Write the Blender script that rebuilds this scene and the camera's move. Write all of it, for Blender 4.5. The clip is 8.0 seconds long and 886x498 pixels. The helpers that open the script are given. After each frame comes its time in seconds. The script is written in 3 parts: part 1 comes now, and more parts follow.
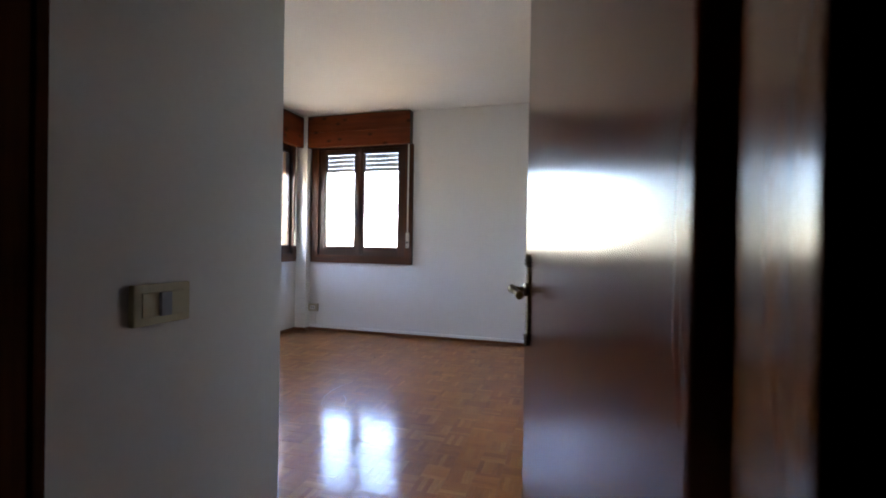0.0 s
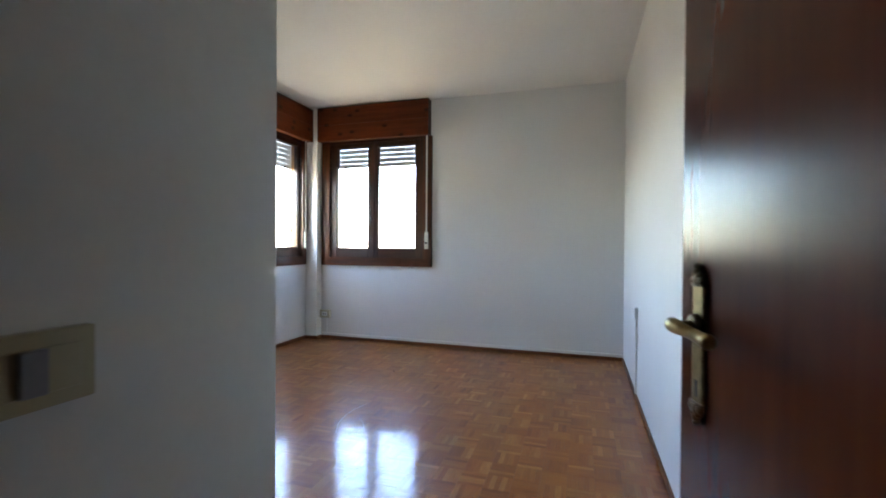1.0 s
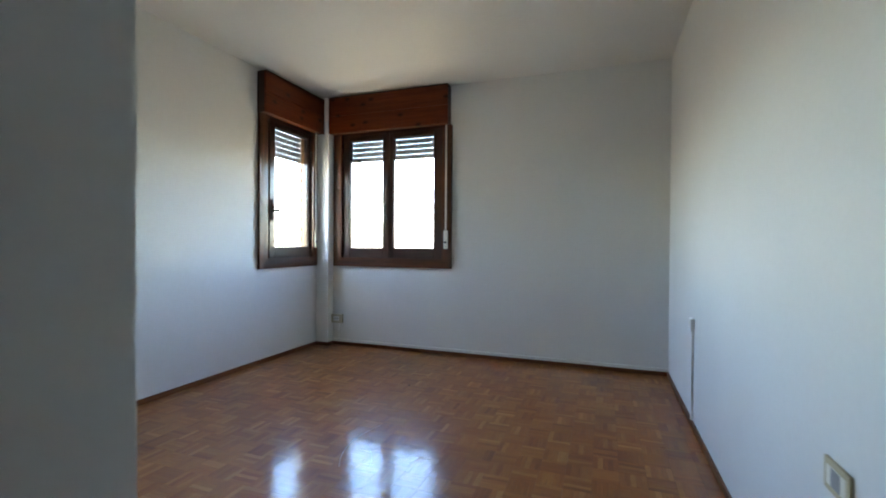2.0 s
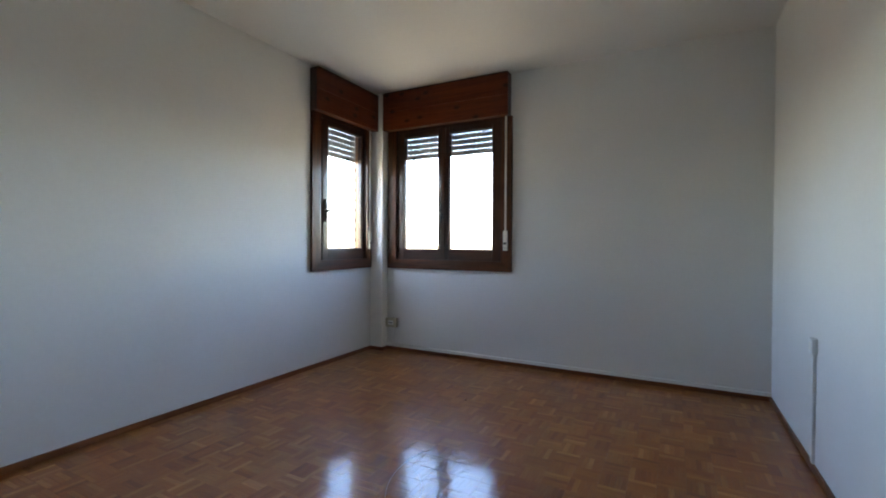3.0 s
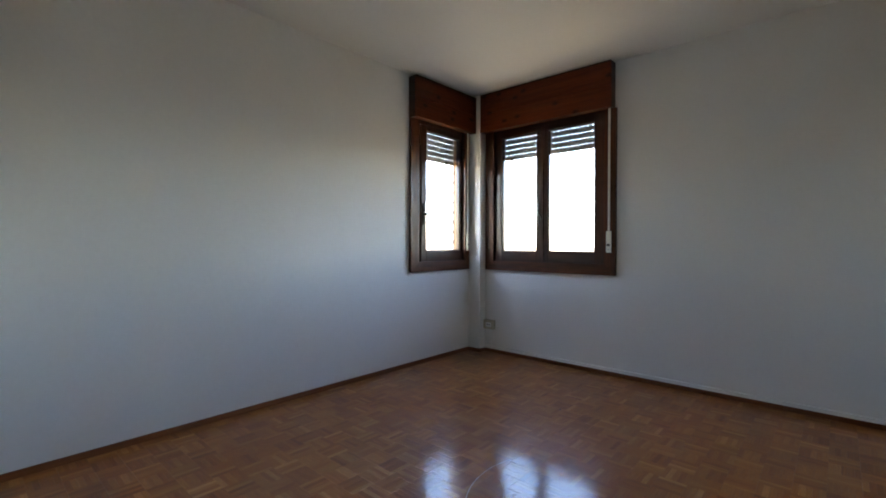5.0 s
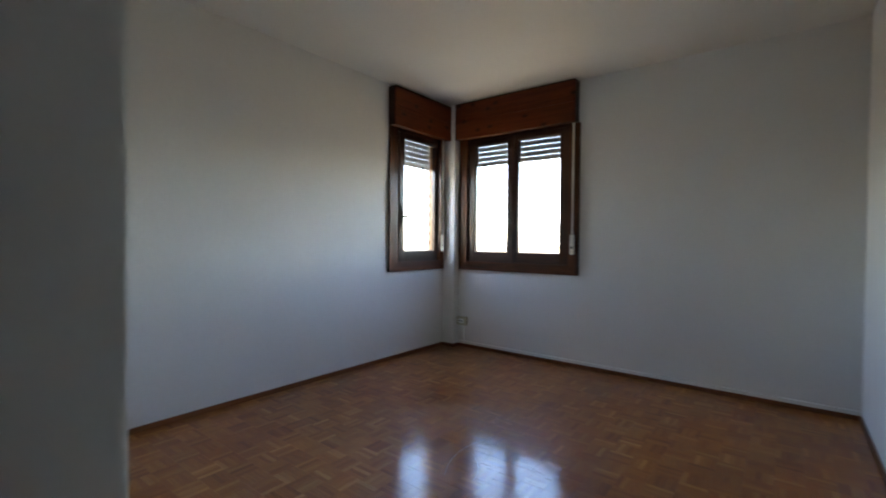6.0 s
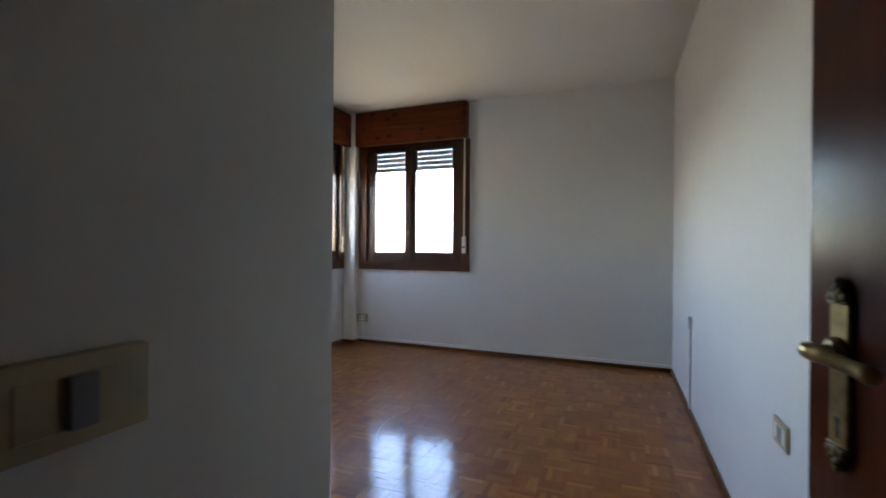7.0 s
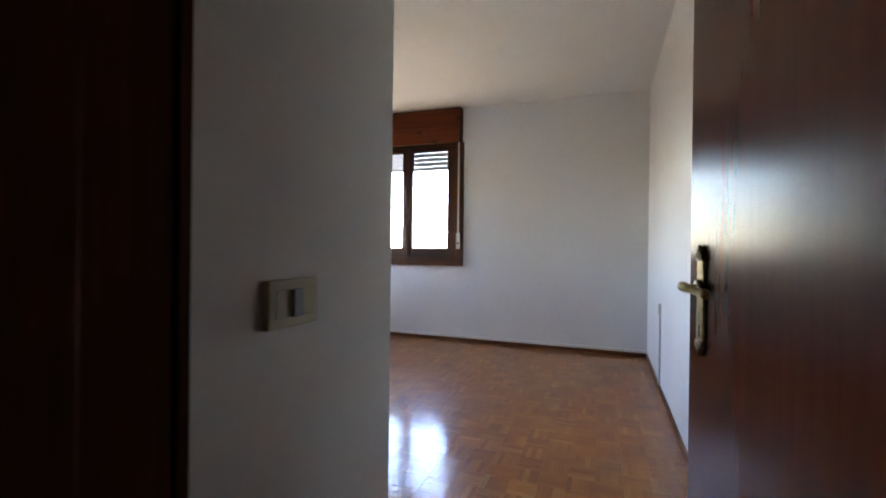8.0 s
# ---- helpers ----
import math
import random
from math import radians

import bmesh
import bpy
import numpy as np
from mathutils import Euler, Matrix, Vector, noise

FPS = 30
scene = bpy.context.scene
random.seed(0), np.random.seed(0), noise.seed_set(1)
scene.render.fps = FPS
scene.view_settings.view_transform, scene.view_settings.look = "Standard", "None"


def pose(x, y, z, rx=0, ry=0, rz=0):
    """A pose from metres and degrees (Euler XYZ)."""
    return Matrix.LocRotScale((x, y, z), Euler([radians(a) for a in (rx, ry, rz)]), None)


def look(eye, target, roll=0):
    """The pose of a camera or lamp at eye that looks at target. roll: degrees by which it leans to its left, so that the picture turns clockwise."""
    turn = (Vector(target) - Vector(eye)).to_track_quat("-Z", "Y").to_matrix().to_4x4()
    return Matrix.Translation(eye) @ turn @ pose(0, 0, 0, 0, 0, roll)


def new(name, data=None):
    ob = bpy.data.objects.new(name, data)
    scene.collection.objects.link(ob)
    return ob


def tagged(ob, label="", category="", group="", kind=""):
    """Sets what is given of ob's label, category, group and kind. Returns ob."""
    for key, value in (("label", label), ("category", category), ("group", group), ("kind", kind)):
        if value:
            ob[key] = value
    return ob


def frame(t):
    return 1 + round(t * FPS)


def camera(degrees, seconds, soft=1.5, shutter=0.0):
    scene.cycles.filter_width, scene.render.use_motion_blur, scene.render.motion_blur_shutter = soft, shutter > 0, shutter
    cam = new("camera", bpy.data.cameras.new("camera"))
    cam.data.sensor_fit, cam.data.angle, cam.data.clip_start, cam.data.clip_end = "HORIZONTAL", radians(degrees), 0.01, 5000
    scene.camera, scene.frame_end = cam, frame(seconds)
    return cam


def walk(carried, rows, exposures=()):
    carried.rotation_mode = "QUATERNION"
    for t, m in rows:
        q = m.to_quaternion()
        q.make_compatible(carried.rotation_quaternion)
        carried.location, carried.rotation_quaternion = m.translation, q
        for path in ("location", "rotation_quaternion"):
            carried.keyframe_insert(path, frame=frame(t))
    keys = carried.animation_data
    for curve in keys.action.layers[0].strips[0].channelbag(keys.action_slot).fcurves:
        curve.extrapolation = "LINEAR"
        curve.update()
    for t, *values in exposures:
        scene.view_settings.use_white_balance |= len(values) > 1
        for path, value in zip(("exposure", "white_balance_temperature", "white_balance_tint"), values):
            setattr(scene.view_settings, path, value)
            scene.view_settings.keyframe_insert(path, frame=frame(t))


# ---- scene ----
cam = camera(90.2, 8.0, soft=1.8, shutter=0.4)
PATH = [
    (0, (-0.143, -4.936, 1.098), (-0.698, -3.014, 1.082), 1.0),
    (0.5, (-0.272, -4.755, 1.104), (-0.858, -2.843, 1.085), 0.5),
    (1, (-0.388, -4.553, 1.104), (-0.988, -2.645, 1.086), 0.4),
    (1.2, (-0.416, -4.466, 1.09), (-1.017, -2.558, 1.075), 0.5),
    (2.3, (-0.557, -4.056, 1.115), (-1.308, -2.203, 1.091), 0.3),
    (2.5, (-0.579, -3.989, 1.12), (-1.382, -2.157, 1.095), 0.3),
    (3, (-0.627, -3.886, 1.12), (-1.555, -2.114, 1.096), 0.3),
    (3.5, (-0.619, -3.812, 1.131), (-1.67, -2.111, 1.104), 0.3),
    (4, (-0.594, -3.77, 1.114), (-1.783, -2.162, 1.097), 0.2),
    (4.5, (-0.533, -3.727, 1.123), (-1.843, -2.216, 1.104), 0.3),
    (4.7, (-0.543, -3.754, 1.13), (-1.879, -2.266, 1.107), 0.1),
    (5.8, (-0.44, -3.933, 1.133), (-1.752, -2.423, 1.114), 0.5),
    (6, (-0.413, -4.033, 1.17), (-1.642, -2.456, 1.136), 0.6),
    (6.5, (-0.401, -4.29, 1.167), (-1.379, -2.546, 1.141), 0.3),
    (7, (-0.468, -4.504, 1.109), (-1.205, -2.644, 1.107), 0.5),
    (7.5, (-0.452, -4.683, 1.113), (-1.07, -2.781, 1.105), 0.8),
    (8, (-0.416, -4.869, 1.07), (-1.102, -2.99, 1.065), 0.7),
]
EXPOSURES = [(0.0, 5.37, 6560, 22), (0.5, 5.31, 6580, 17), (1.0, 5.44, 6430, 14), (2.5, 4.81, 6310, 9), (3.0, 4.69, 6390, 14), (3.5, 4.62, 6520, 15), (4.5, 4.54, 6560, 15), (6.0, 4.38, 6570, 15), (6.5, 4.47, 6670, 15), (7.0, 4.74, 6620, 16), (7.5, 5.14, 6620, 17), (8.0, 5.39, 6820, 21)]
walk(cam, [(t, look(eye, target, roll)) for t, eye, target, roll in PATH], EXPOSURES)

# ---- light: clear sky, and a high sun that runs along the window walls without entering ----
world = bpy.data.worlds.new("world")
scene.world = world
world.use_nodes = True
wn = world.node_tree.nodes
sky = wn.new("ShaderNodeTexSky")
sky.sky_type, sky.sun_disc = "NISHITA", False
sky.sun_elevation, sky.sun_rotation = radians(36), radians(176)
wn["Background"].inputs["Strength"].default_value = 0.15
world.node_tree.links.new(sky.outputs["Color"], wn["Background"].inputs["Color"])
sun_data = bpy.data.lights.new("sun", "SUN")
sun_data.energy, sun_data.angle, sun_data.color = 4.0, radians(0.5), (1.0, 0.93, 0.82)
sun = new("sun", sun_data)
sun.matrix_world = look((0.6, -8.58, 6.25), (0, 0, 0))
# light portals in the two window openings: they give no light of their own, they guide the sky's light in
for eye, target, wide in (((-2.62, 0.28, 1.7), (-2.62, 0, 1.7), 1.5), ((-3.76, -0.5, 1.7), (-3.475, -0.5, 1.7), 1.1)):
    portal_data = bpy.data.lights.new("window_portal", "AREA")
    portal_data.shape, portal_data.size, portal_data.size_y = "RECTANGLE", wide, 1.7
    portal_data.cycles.is_portal = True
    new("window_portal", portal_data).matrix_world = look(eye, target)


# ---- materials ----
def material(name, rough=0.5, metal=0.0, coat=0.0, coat_rough=0.05, specular=0.5):
    m = bpy.data.materials.new(name)
    m.use_nodes = True
    nt = m.node_tree
    b = nt.nodes["Principled BSDF"]
    b.inputs["Roughness"].default_value, b.inputs["Metallic"].default_value = rough, metal
    b.inputs["Coat Weight"].default_value, b.inputs["Coat Roughness"].default_value = coat, coat_rough
    b.inputs["Specular IOR Level"].default_value = specular
    return m, nt, b


def coords(nt, scale=(1, 1, 1)):
    tc, mp = nt.nodes.new("ShaderNodeTexCoord"), nt.nodes.new("ShaderNodeMapping")
    mp.inputs["Scale"].default_value = scale
    nt.links.new(tc.outputs["Object"], mp.inputs["Vector"])
    return mp.outputs["Vector"]


def noise_tex(nt, vec, scale, detail=4, rough=0.55, distortion=0.0):
    n = nt.nodes.new("ShaderNodeTexNoise")
    n.inputs["Scale"].default_value, n.inputs["Detail"].default_value = scale, detail
    n.inputs["Roughness"].default_value, n.inputs["Distortion"].default_value = rough, distortion
    nt.links.new(vec, n.inputs["Vector"])
    return n.outputs["Fac"]


def ramp(nt, fac, *stops):
    r = nt.nodes.new("ShaderNodeValToRGB")
    while len(r.color_ramp.elements) < len(stops):
        r.color_ramp.elements.new(0.5)
    for e, (p, c) in zip(r.color_ramp.elements, stops):
        e.position, e.color = p, (*c, 1) if len(c) == 3 else c
    nt.links.new(fac, r.inputs["Fac"])
    return r.outputs["Color"]


def mix(nt, a, b, fac, mode="MULTIPLY"):
    n = nt.nodes.new("ShaderNodeMix")
    n.data_type, n.blend_type = "RGBA", mode
    for key, value in ((6, a), (7, b), (0, fac)):
        if isinstance(value, (int, float)):
            n.inputs[key].default_value = value
        elif isinstance(value, tuple):
            n.inputs[key].default_value = (*value, 1)
        else:
            nt.links.new(value, n.inputs[key])
    return n.outputs[2]


def bump(nt, b, height, strength=0.2, distance=0.001, coat=False):
    n = nt.nodes.new("ShaderNodeBump")
    n.inputs["Strength"].default_value, n.inputs["Distance"].default_value = strength, distance
    nt.links.new(height, n.inputs["Height"])
    nt.links.new(n.outputs["Normal"], b.inputs["Normal"])
    if coat:
        nt.links.new(n.outputs["Normal"], b.inputs["Coat Normal"])
    return n


def math_node(nt, op, a, b):
    n = nt.nodes.new("ShaderNodeMath")
    n.operation = op
    for i, v in enumerate((a, b)):
        if isinstance(v, (int, float)):
            n.inputs[i].default_value = v
        else:
            nt.links.new(v, n.inputs[i])
    return n.outputs[0]


def paint(name, colour, patch=0.05, rough=0.7, relief=0.25):
    """Roller-painted plaster: broad patches, faint dirt and an orange-peel relief."""
    m, nt, b = material(name, rough, specular=0.3)
    v = coords(nt)
    broad = ramp(nt, noise_tex(nt, v, 1.3, 3), (0.3, tuple(c * (1 - patch) for c in colour)), (0.7, colour))
    fine = ramp(nt, noise_tex(nt, v, 45, 4), (0.3, (0.97, 0.97, 0.97)), (0.7, (1, 1, 1)))
    nt.links.new(mix(nt, broad, fine, 1.0), b.inputs["Base Color"])
    h = math_node(nt, "ADD", noise_tex(nt, v, 260, 3), math_node(nt, "MULTIPLY", noise_tex(nt, v, 7, 3), 1.5))
    bump(nt, b, h, relief, 0.0008)
    return m


def wood(name, dark, light, along, rough=0.4, coat=0.3, coat_rough=0.15, grain=1.0, knots=False, relief=0.15, specular=0.2, wander=1.0):
    """Stained timber with its grain along one axis, 0 to 2."""
    m, nt, b = material(name, rough, coat=coat, coat_rough=coat_rough, specular=specular)
    s = [1.0, 1.0, 1.0]
    s[along] = 0.045
    v = coords(nt, tuple(s))
    streak = noise_tex(nt, v, 75 * grain, 6, 0.62, 0.4 * wander)
    broad = noise_tex(nt, v, 11 * grain, 3, 0.5, 0.8 * wander)
    col = ramp(nt, math_node(nt, "ADD", math_node(nt, "MULTIPLY", streak, 0.55), math_node(nt, "MULTIPLY", broad, 0.45)), (0.36, dark), (0.64, light))
    if knots:
        sep, comb = nt.nodes.new("ShaderNodeSeparateXYZ"), nt.nodes.new("ShaderNodeCombineXYZ")
        nt.links.new(coords(nt), sep.inputs[0])
        nt.links.new(math_node(nt, "MULTIPLY", sep.outputs[along], 3.1), comb.inputs[0])
        nt.links.new(math_node(nt, "MULTIPLY", sep.outputs[2], 5.4), comb.inputs[1])
        vo = nt.nodes.new("ShaderNodeTexVoronoi")
        vo.voronoi_dimensions = "2D"
        vo.inputs["Scale"].default_value = 1.0
        nt.links.new(comb.outputs[0], vo.inputs["Vector"])
        k = ramp(nt, vo.outputs["Distance"], (0.05, (0.16, 0.14, 0.14)), (0.13, (1, 1, 1)))
        col = mix(nt, col, k, 0.85)
    nt.links.new(col, b.inputs["Base Color"])
    bump(nt, b, streak, relief, 0.0006)
    return m


def plain(name, colour, rough=0.4, metal=0.0, spread=0.08, scale=30, relief=0.05):
    m, nt, b = material(name, rough, metal)
    v = coords(nt)
    col = ramp(nt, noise_tex(nt, v, scale, 4), (0.3, tuple(c * (1 - spread) for c in colour)), (0.7, tuple(min(1, c * (1 + spread)) for c in colour)))
    nt.links.new(col, b.inputs["Base Color"])
    bump(nt, b, noise_tex(nt, v, scale * 8, 3), relief, 0.0005)
    return m


def parquet(name, per_object):
    """Varnished hardwood strips, each of its own tone, with worn gloss; grain along the strip's own direction."""
    m, nt, b = material(name, 0.34, coat=0.66, coat_rough=0.1, specular=0.13)
    if per_object:
        rnd = nt.nodes.new("ShaderNodeObjectInfo").outputs["Random"]
    else:
        rnd = nt.nodes.new("ShaderNodeNewGeometry").outputs["Random Per Island"]
    tone = ramp(nt, rnd, (0.0, (0.265, 0.087, 0.019)), (0.15, (0.325, 0.115, 0.026)), (0.5, (0.362, 0.134, 0.031)), (0.85, (0.40, 0.158, 0.039)), (1.0, (0.505, 0.232, 0.073)))
    geo = nt.nodes.new("ShaderNodeNewGeometry")
    uv = nt.nodes.new("ShaderNodeUVMap")
    uv.uv_map = "along"
    mp = nt.nodes.new("ShaderNodeMapping")
    mp.inputs["Scale"].default_value = (14, 190, 1)
    nt.links.new(uv.outputs["UV"], mp.inputs["Vector"])
    shift = nt.nodes.new("ShaderNodeVectorMath")
    shift.operation = "ADD"
    nt.links.new(mp.outputs["Vector"], shift.inputs[0])
    nt.links.new(math_node(nt, "MULTIPLY", rnd, 97.0), shift.inputs[1])
    g = noise_tex(nt, shift.outputs["Vector"], 1.0, 4, 0.6, 0.5)
    col = mix(nt, tone, ramp(nt, g, (0.3, (0.72, 0.68, 0.64)), (0.7, (1.08, 1.08, 1.08))), 1.0)
    # each square was cut from one board, so its strips share a tone
    shift_cell, cell, tint = nt.nodes.new("ShaderNodeVectorMath"), nt.nodes.new("ShaderNodeVectorMath"), nt.nodes.new("ShaderNodeTexWhiteNoise")
    shift_cell.operation, cell.operation = "ADD", "SNAP"
    shift_cell.inputs[1].default_value = (3.505, 4.67, 50)
    cell.inputs[1].default_value = (0.1225, 0.1225, 100)
    nt.links.new(geo.outputs["Position"], shift_cell.inputs[0])
    nt.links.new(shift_cell.outputs[0], cell.inputs[0])
    nt.links.new(cell.outputs[0], tint.inputs["Vector"])
    col = mix(nt, col, ramp(nt, tint.outputs["Value"], (0.0, (0.84, 0.82, 0.8)), (1.0, (1.14, 1.15, 1.16))), 1.0)
    # broad wear: redder and duller regions of old varnish
    pos = geo.outputs["Position"]
    broad = noise_tex(nt, pos, 1.1, 3)
    col = mix(nt, col, ramp(nt, broad, (0.36, (0.96, 0.83, 0.72)), (0.64, (1.0, 1.02, 1.0))), 1.0)
    nt.links.new(col, b.inputs["Base Color"])
    worn = noise_tex(nt, pos, 5.0, 5, 0.65)
    rr = nt.nodes.new("ShaderNodeMapRange")
    rr.inputs["From Min"].default_value, rr.inputs["From Max"].default_value = 0.3, 0.7
    rr.inputs["To Min"].default_value, rr.inputs["To Max"].default_value = 0.055, 0.165
    nt.links.new(worn, rr.inputs["Value"])
    nt.links.new(rr.outputs["Result"], b.inputs["Coat Roughness"])
    wave = math_node(nt, "ADD", math_node(nt, "ADD", math_node(nt, "MULTIPLY", noise_tex(nt, pos, 24, 2), 2.2), math_node(nt, "MULTIPLY", noise_tex(nt, pos, 9, 2, 0.5, 1.0), 4.5)), math_node(nt, "ADD", math_node(nt, "MULTIPLY", g, 0.3), math_node(nt, "MULTIPLY", noise_tex(nt, pos, 70, 2), 0.35)))
    bump(nt, b, wave, 0.42, 0.0006, coat=True)
    return m


WALL = paint("white_wall_paint", (0.73, 0.72, 0.695))
CEIL = paint("white_ceiling_paint", (0.76, 0.745, 0.715), patch=0.04, relief=0.2)
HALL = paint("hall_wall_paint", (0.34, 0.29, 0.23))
OUTER = paint("outside_render", (0.55, 0.47, 0.36), patch=0.12, rough=0.9)
BOX_H = wood("stained_pine_along_x", (0.062, 0.0115, 0.0028), (0.128, 0.029, 0.0066), 0, rough=0.5, coat=0.04, coat_rough=0.25, knots=True, specular=0.12)
BOX_D = wood("stained_pine_along_y", (0.062, 0.0115, 0.0028), (0.128, 0.029, 0.0066), 1, rough=0.5, coat=0.04, coat_rough=0.25, knots=True, specular=0.12)
FRAME_X = wood("dark_frame_along_x", (0.012, 0.004, 0.0018), (0.062, 0.020, 0.0075), 0, rough=0.35, coat=0.4, coat_rough=0.1, specular=0.2)
FRAME_Y = wood("dark_frame_along_y", (0.012, 0.004, 0.0018), (0.062, 0.020, 0.0075), 1, rough=0.35, coat=0.4, coat_rough=0.1, specular=0.2)
FRAME_Z = wood("dark_frame_along_z", (0.012, 0.004, 0.0018), (0.062, 0.020, 0.0075), 2, rough=0.35, coat=0.4, coat_rough=0.1, specular=0.2)
CASE_X = wood("casing_along_x", (0.024, 0.0068, 0.0018), (0.12, 0.036, 0.0092), 0, rough=0.4, coat=0.25, coat_rough=0.13, specular=0.15)
CASE_Y = wood("casing_along_y", (0.024, 0.0068, 0.0018), (0.12, 0.036, 0.0092), 1, rough=0.4, coat=0.25, coat_rough=0.13, specular=0.15)
CASE_Z = wood("casing_along_z", (0.024, 0.0068, 0.0018), (0.12, 0.036, 0.0092), 2, rough=0.4, coat=0.25, coat_rough=0.13, specular=0.15)

PALE_LINING = wood("pale_wood_lining", (0.20, 0.10, 0.04), (0.34, 0.19, 0.085), 2, rough=0.35, coat=0.3, coat_rough=0.12)


def lengthwise_gloss(m, amount, side):
    """Brushed varnish: the gloss spreads sideways across an upright grain."""
    nt = m.node_tree
    t = nt.nodes.new("ShaderNodeCombineXYZ")
    for k in range(3):
        t.inputs[k].default_value = side[k]
    b = nt.nodes["Principled BSDF"]
    b.inputs["Anisotropic"].default_value = amount
    nt.links.new(t.outputs["Vector"], b.inputs["Tangent"])
    return m


DOOR_W = wood("mahogany_veneer", (0.060, 0.0114, 0.0038), (0.084, 0.0172, 0.0058), 2, rough=0.205, coat=0.0, grain=0.9, relief=0.0, specular=0.29, wander=0.0)
JAMB_W = wood("dark_jamb", (0.045, 0.0135, 0.005), (0.09, 0.027, 0.0098), 2, rough=0.17, coat=0.0, relief=0.0, specular=0.15)
lengthwise_gloss(JAMB_W, 0.35, (0, 1, 0))
lengthwise_gloss(DOOR_W, 0.55, (-0.249, 0.968, 0))
BASE_X = wood("baseboard_along_x", (0.12, 0.040, 0.014), (0.22, 0.08, 0.028), 0, rough=0.35)
BASE_Y = wood("baseboard_along_y", (0.12, 0.040, 0.014), (0.22, 0.08, 0.028), 1, rough=0.35)
STRIP = parquet("parquet_strip_varnished", True)
FIELD = parquet("parquet_field_varnished", False)
GROUT = plain("parquet_gap_filler", (0.06, 0.028, 0.014), 0.8)
CREAM = plain("cream_plastic", (0.43, 0.365, 0.215), 0.35, spread=0.05)
IVORY = plain("ivory_plastic", (0.72, 0.70, 0.62), 0.4, spread=0.04)
SOCK = plain("yellowed_ivory_plastic", (0.50, 0.46, 0.34), 0.4, spread=0.05)
GREY = plain("grey_plastic", (0.22, 0.22, 0.23), 0.35)
DARK = plain("dark_recess", (0.015, 0.014, 0.013), 0.6)
WHITE_PL = plain("white_plastic", (0.72, 0.72, 0.70), 0.4, spread=0.04)
STRAP = plain("woven_strap", (0.62, 0.60, 0.54), 0.85, spread=0.15, scale=300, relief=0.3)
BRASS = plain("antique_brass", (0.22, 0.168, 0.078), 0.33, 1.0, spread=0.3, scale=60, relief=0.15)
BRASS_D = plain("tarnished_brass", (0.10, 0.08, 0.05), 0.4, 1.0, spread=0.4, scale=120, relief=0.2)
IRON = plain("dark_bronze_iron", (0.05, 0.042, 0.035), 0.45, 0.8, spread=0.2)
SLAT = plain("grey_shutter_plastic", (0.55, 0.53, 0.47), 0.5, spread=0.06)
see, thin = SLAT.node_tree.nodes.new("ShaderNodeMixShader"), SLAT.node_tree.nodes.new("ShaderNodeBsdfTranslucent")
see.inputs["Fac"].default_value = 0.02   # thin plastic lets a little daylight through
thin.inputs["Color"].default_value = (0.8, 0.76, 0.66, 1)
SLAT.node_tree.links.new(SLAT.node_tree.nodes["Principled BSDF"].outputs[0], see.inputs[1])
SLAT.node_tree.links.new(thin.outputs[0], see.inputs[2])
SLAT.node_tree.links.new(see.outputs[0], SLAT.node_tree.nodes["Material Output"].inputs["Surface"])
SILL = plain("pale_stone_sill", (0.55, 0.50, 0.42), 0.6, spread=0.15, scale=60)
GROUND = plain("pale_ground", (0.21, 0.165, 0.09), 0.9, spread=0.3, scale=0.3)
HALLF = plain("dark_hall_floor", (0.16, 0.10, 0.06), 0.35, spread=0.2, scale=8)
SCRATCH = plain("bare_scratched_wood", (0.66, 0.56, 0.46), 0.7)
GLASS, gnt, gb = material("window_glass", 0.0)
gb.inputs["Transmission Weight"].default_value, gb.inputs["IOR"].default_value = 1.0, 1.02
gb.inputs["Base Color"].default_value = (0.98, 0.99, 0.98, 1)


# ---- mesh helpers ----
def block(bm, x0, x1, y0, y1, z0, z1, bevel=0.0, seg=2, m=None):
    """A box with its edges rounded; m turns it into place."""
    vs = bmesh.ops.create_cube(bm, size=1.0)["verts"]
    for v in vs:
        v.co = Vector(((x0 + x1) / 2 + v.co.x * (x1 - x0), (y0 + y1) / 2 + v.co.y * (y1 - y0), (z0 + z1) / 2 + v.co.z * (z1 - z0)))
    if bevel:
        es = {e for v in vs for e in v.link_edges}
        out = bmesh.ops.bevel(bm, geom=list(es), offset=bevel, segments=seg, affect="EDGES", profile=0.6)
        vs = list({v for f in out["faces"] for v in f.verts} | {v for v in vs if v.is_valid})
    if m:
        bmesh.ops.transform(bm, matrix=m, verts=[v for v in vs if v.is_valid])
    return vs


def ball(bm, centre, radii, m=None, u=12, v=8):
    vs = bmesh.ops.create_uvsphere(bm, u_segments=u, v_segments=v, radius=1.0)["verts"]
    for p in vs:
        p.co = Vector((centre[0] + p.co.x * radii[0], centre[1] + p.co.y * radii[1], centre[2] + p.co.z * radii[2]))
    if m:
        bmesh.ops.transform(bm, matrix=m, verts=vs)


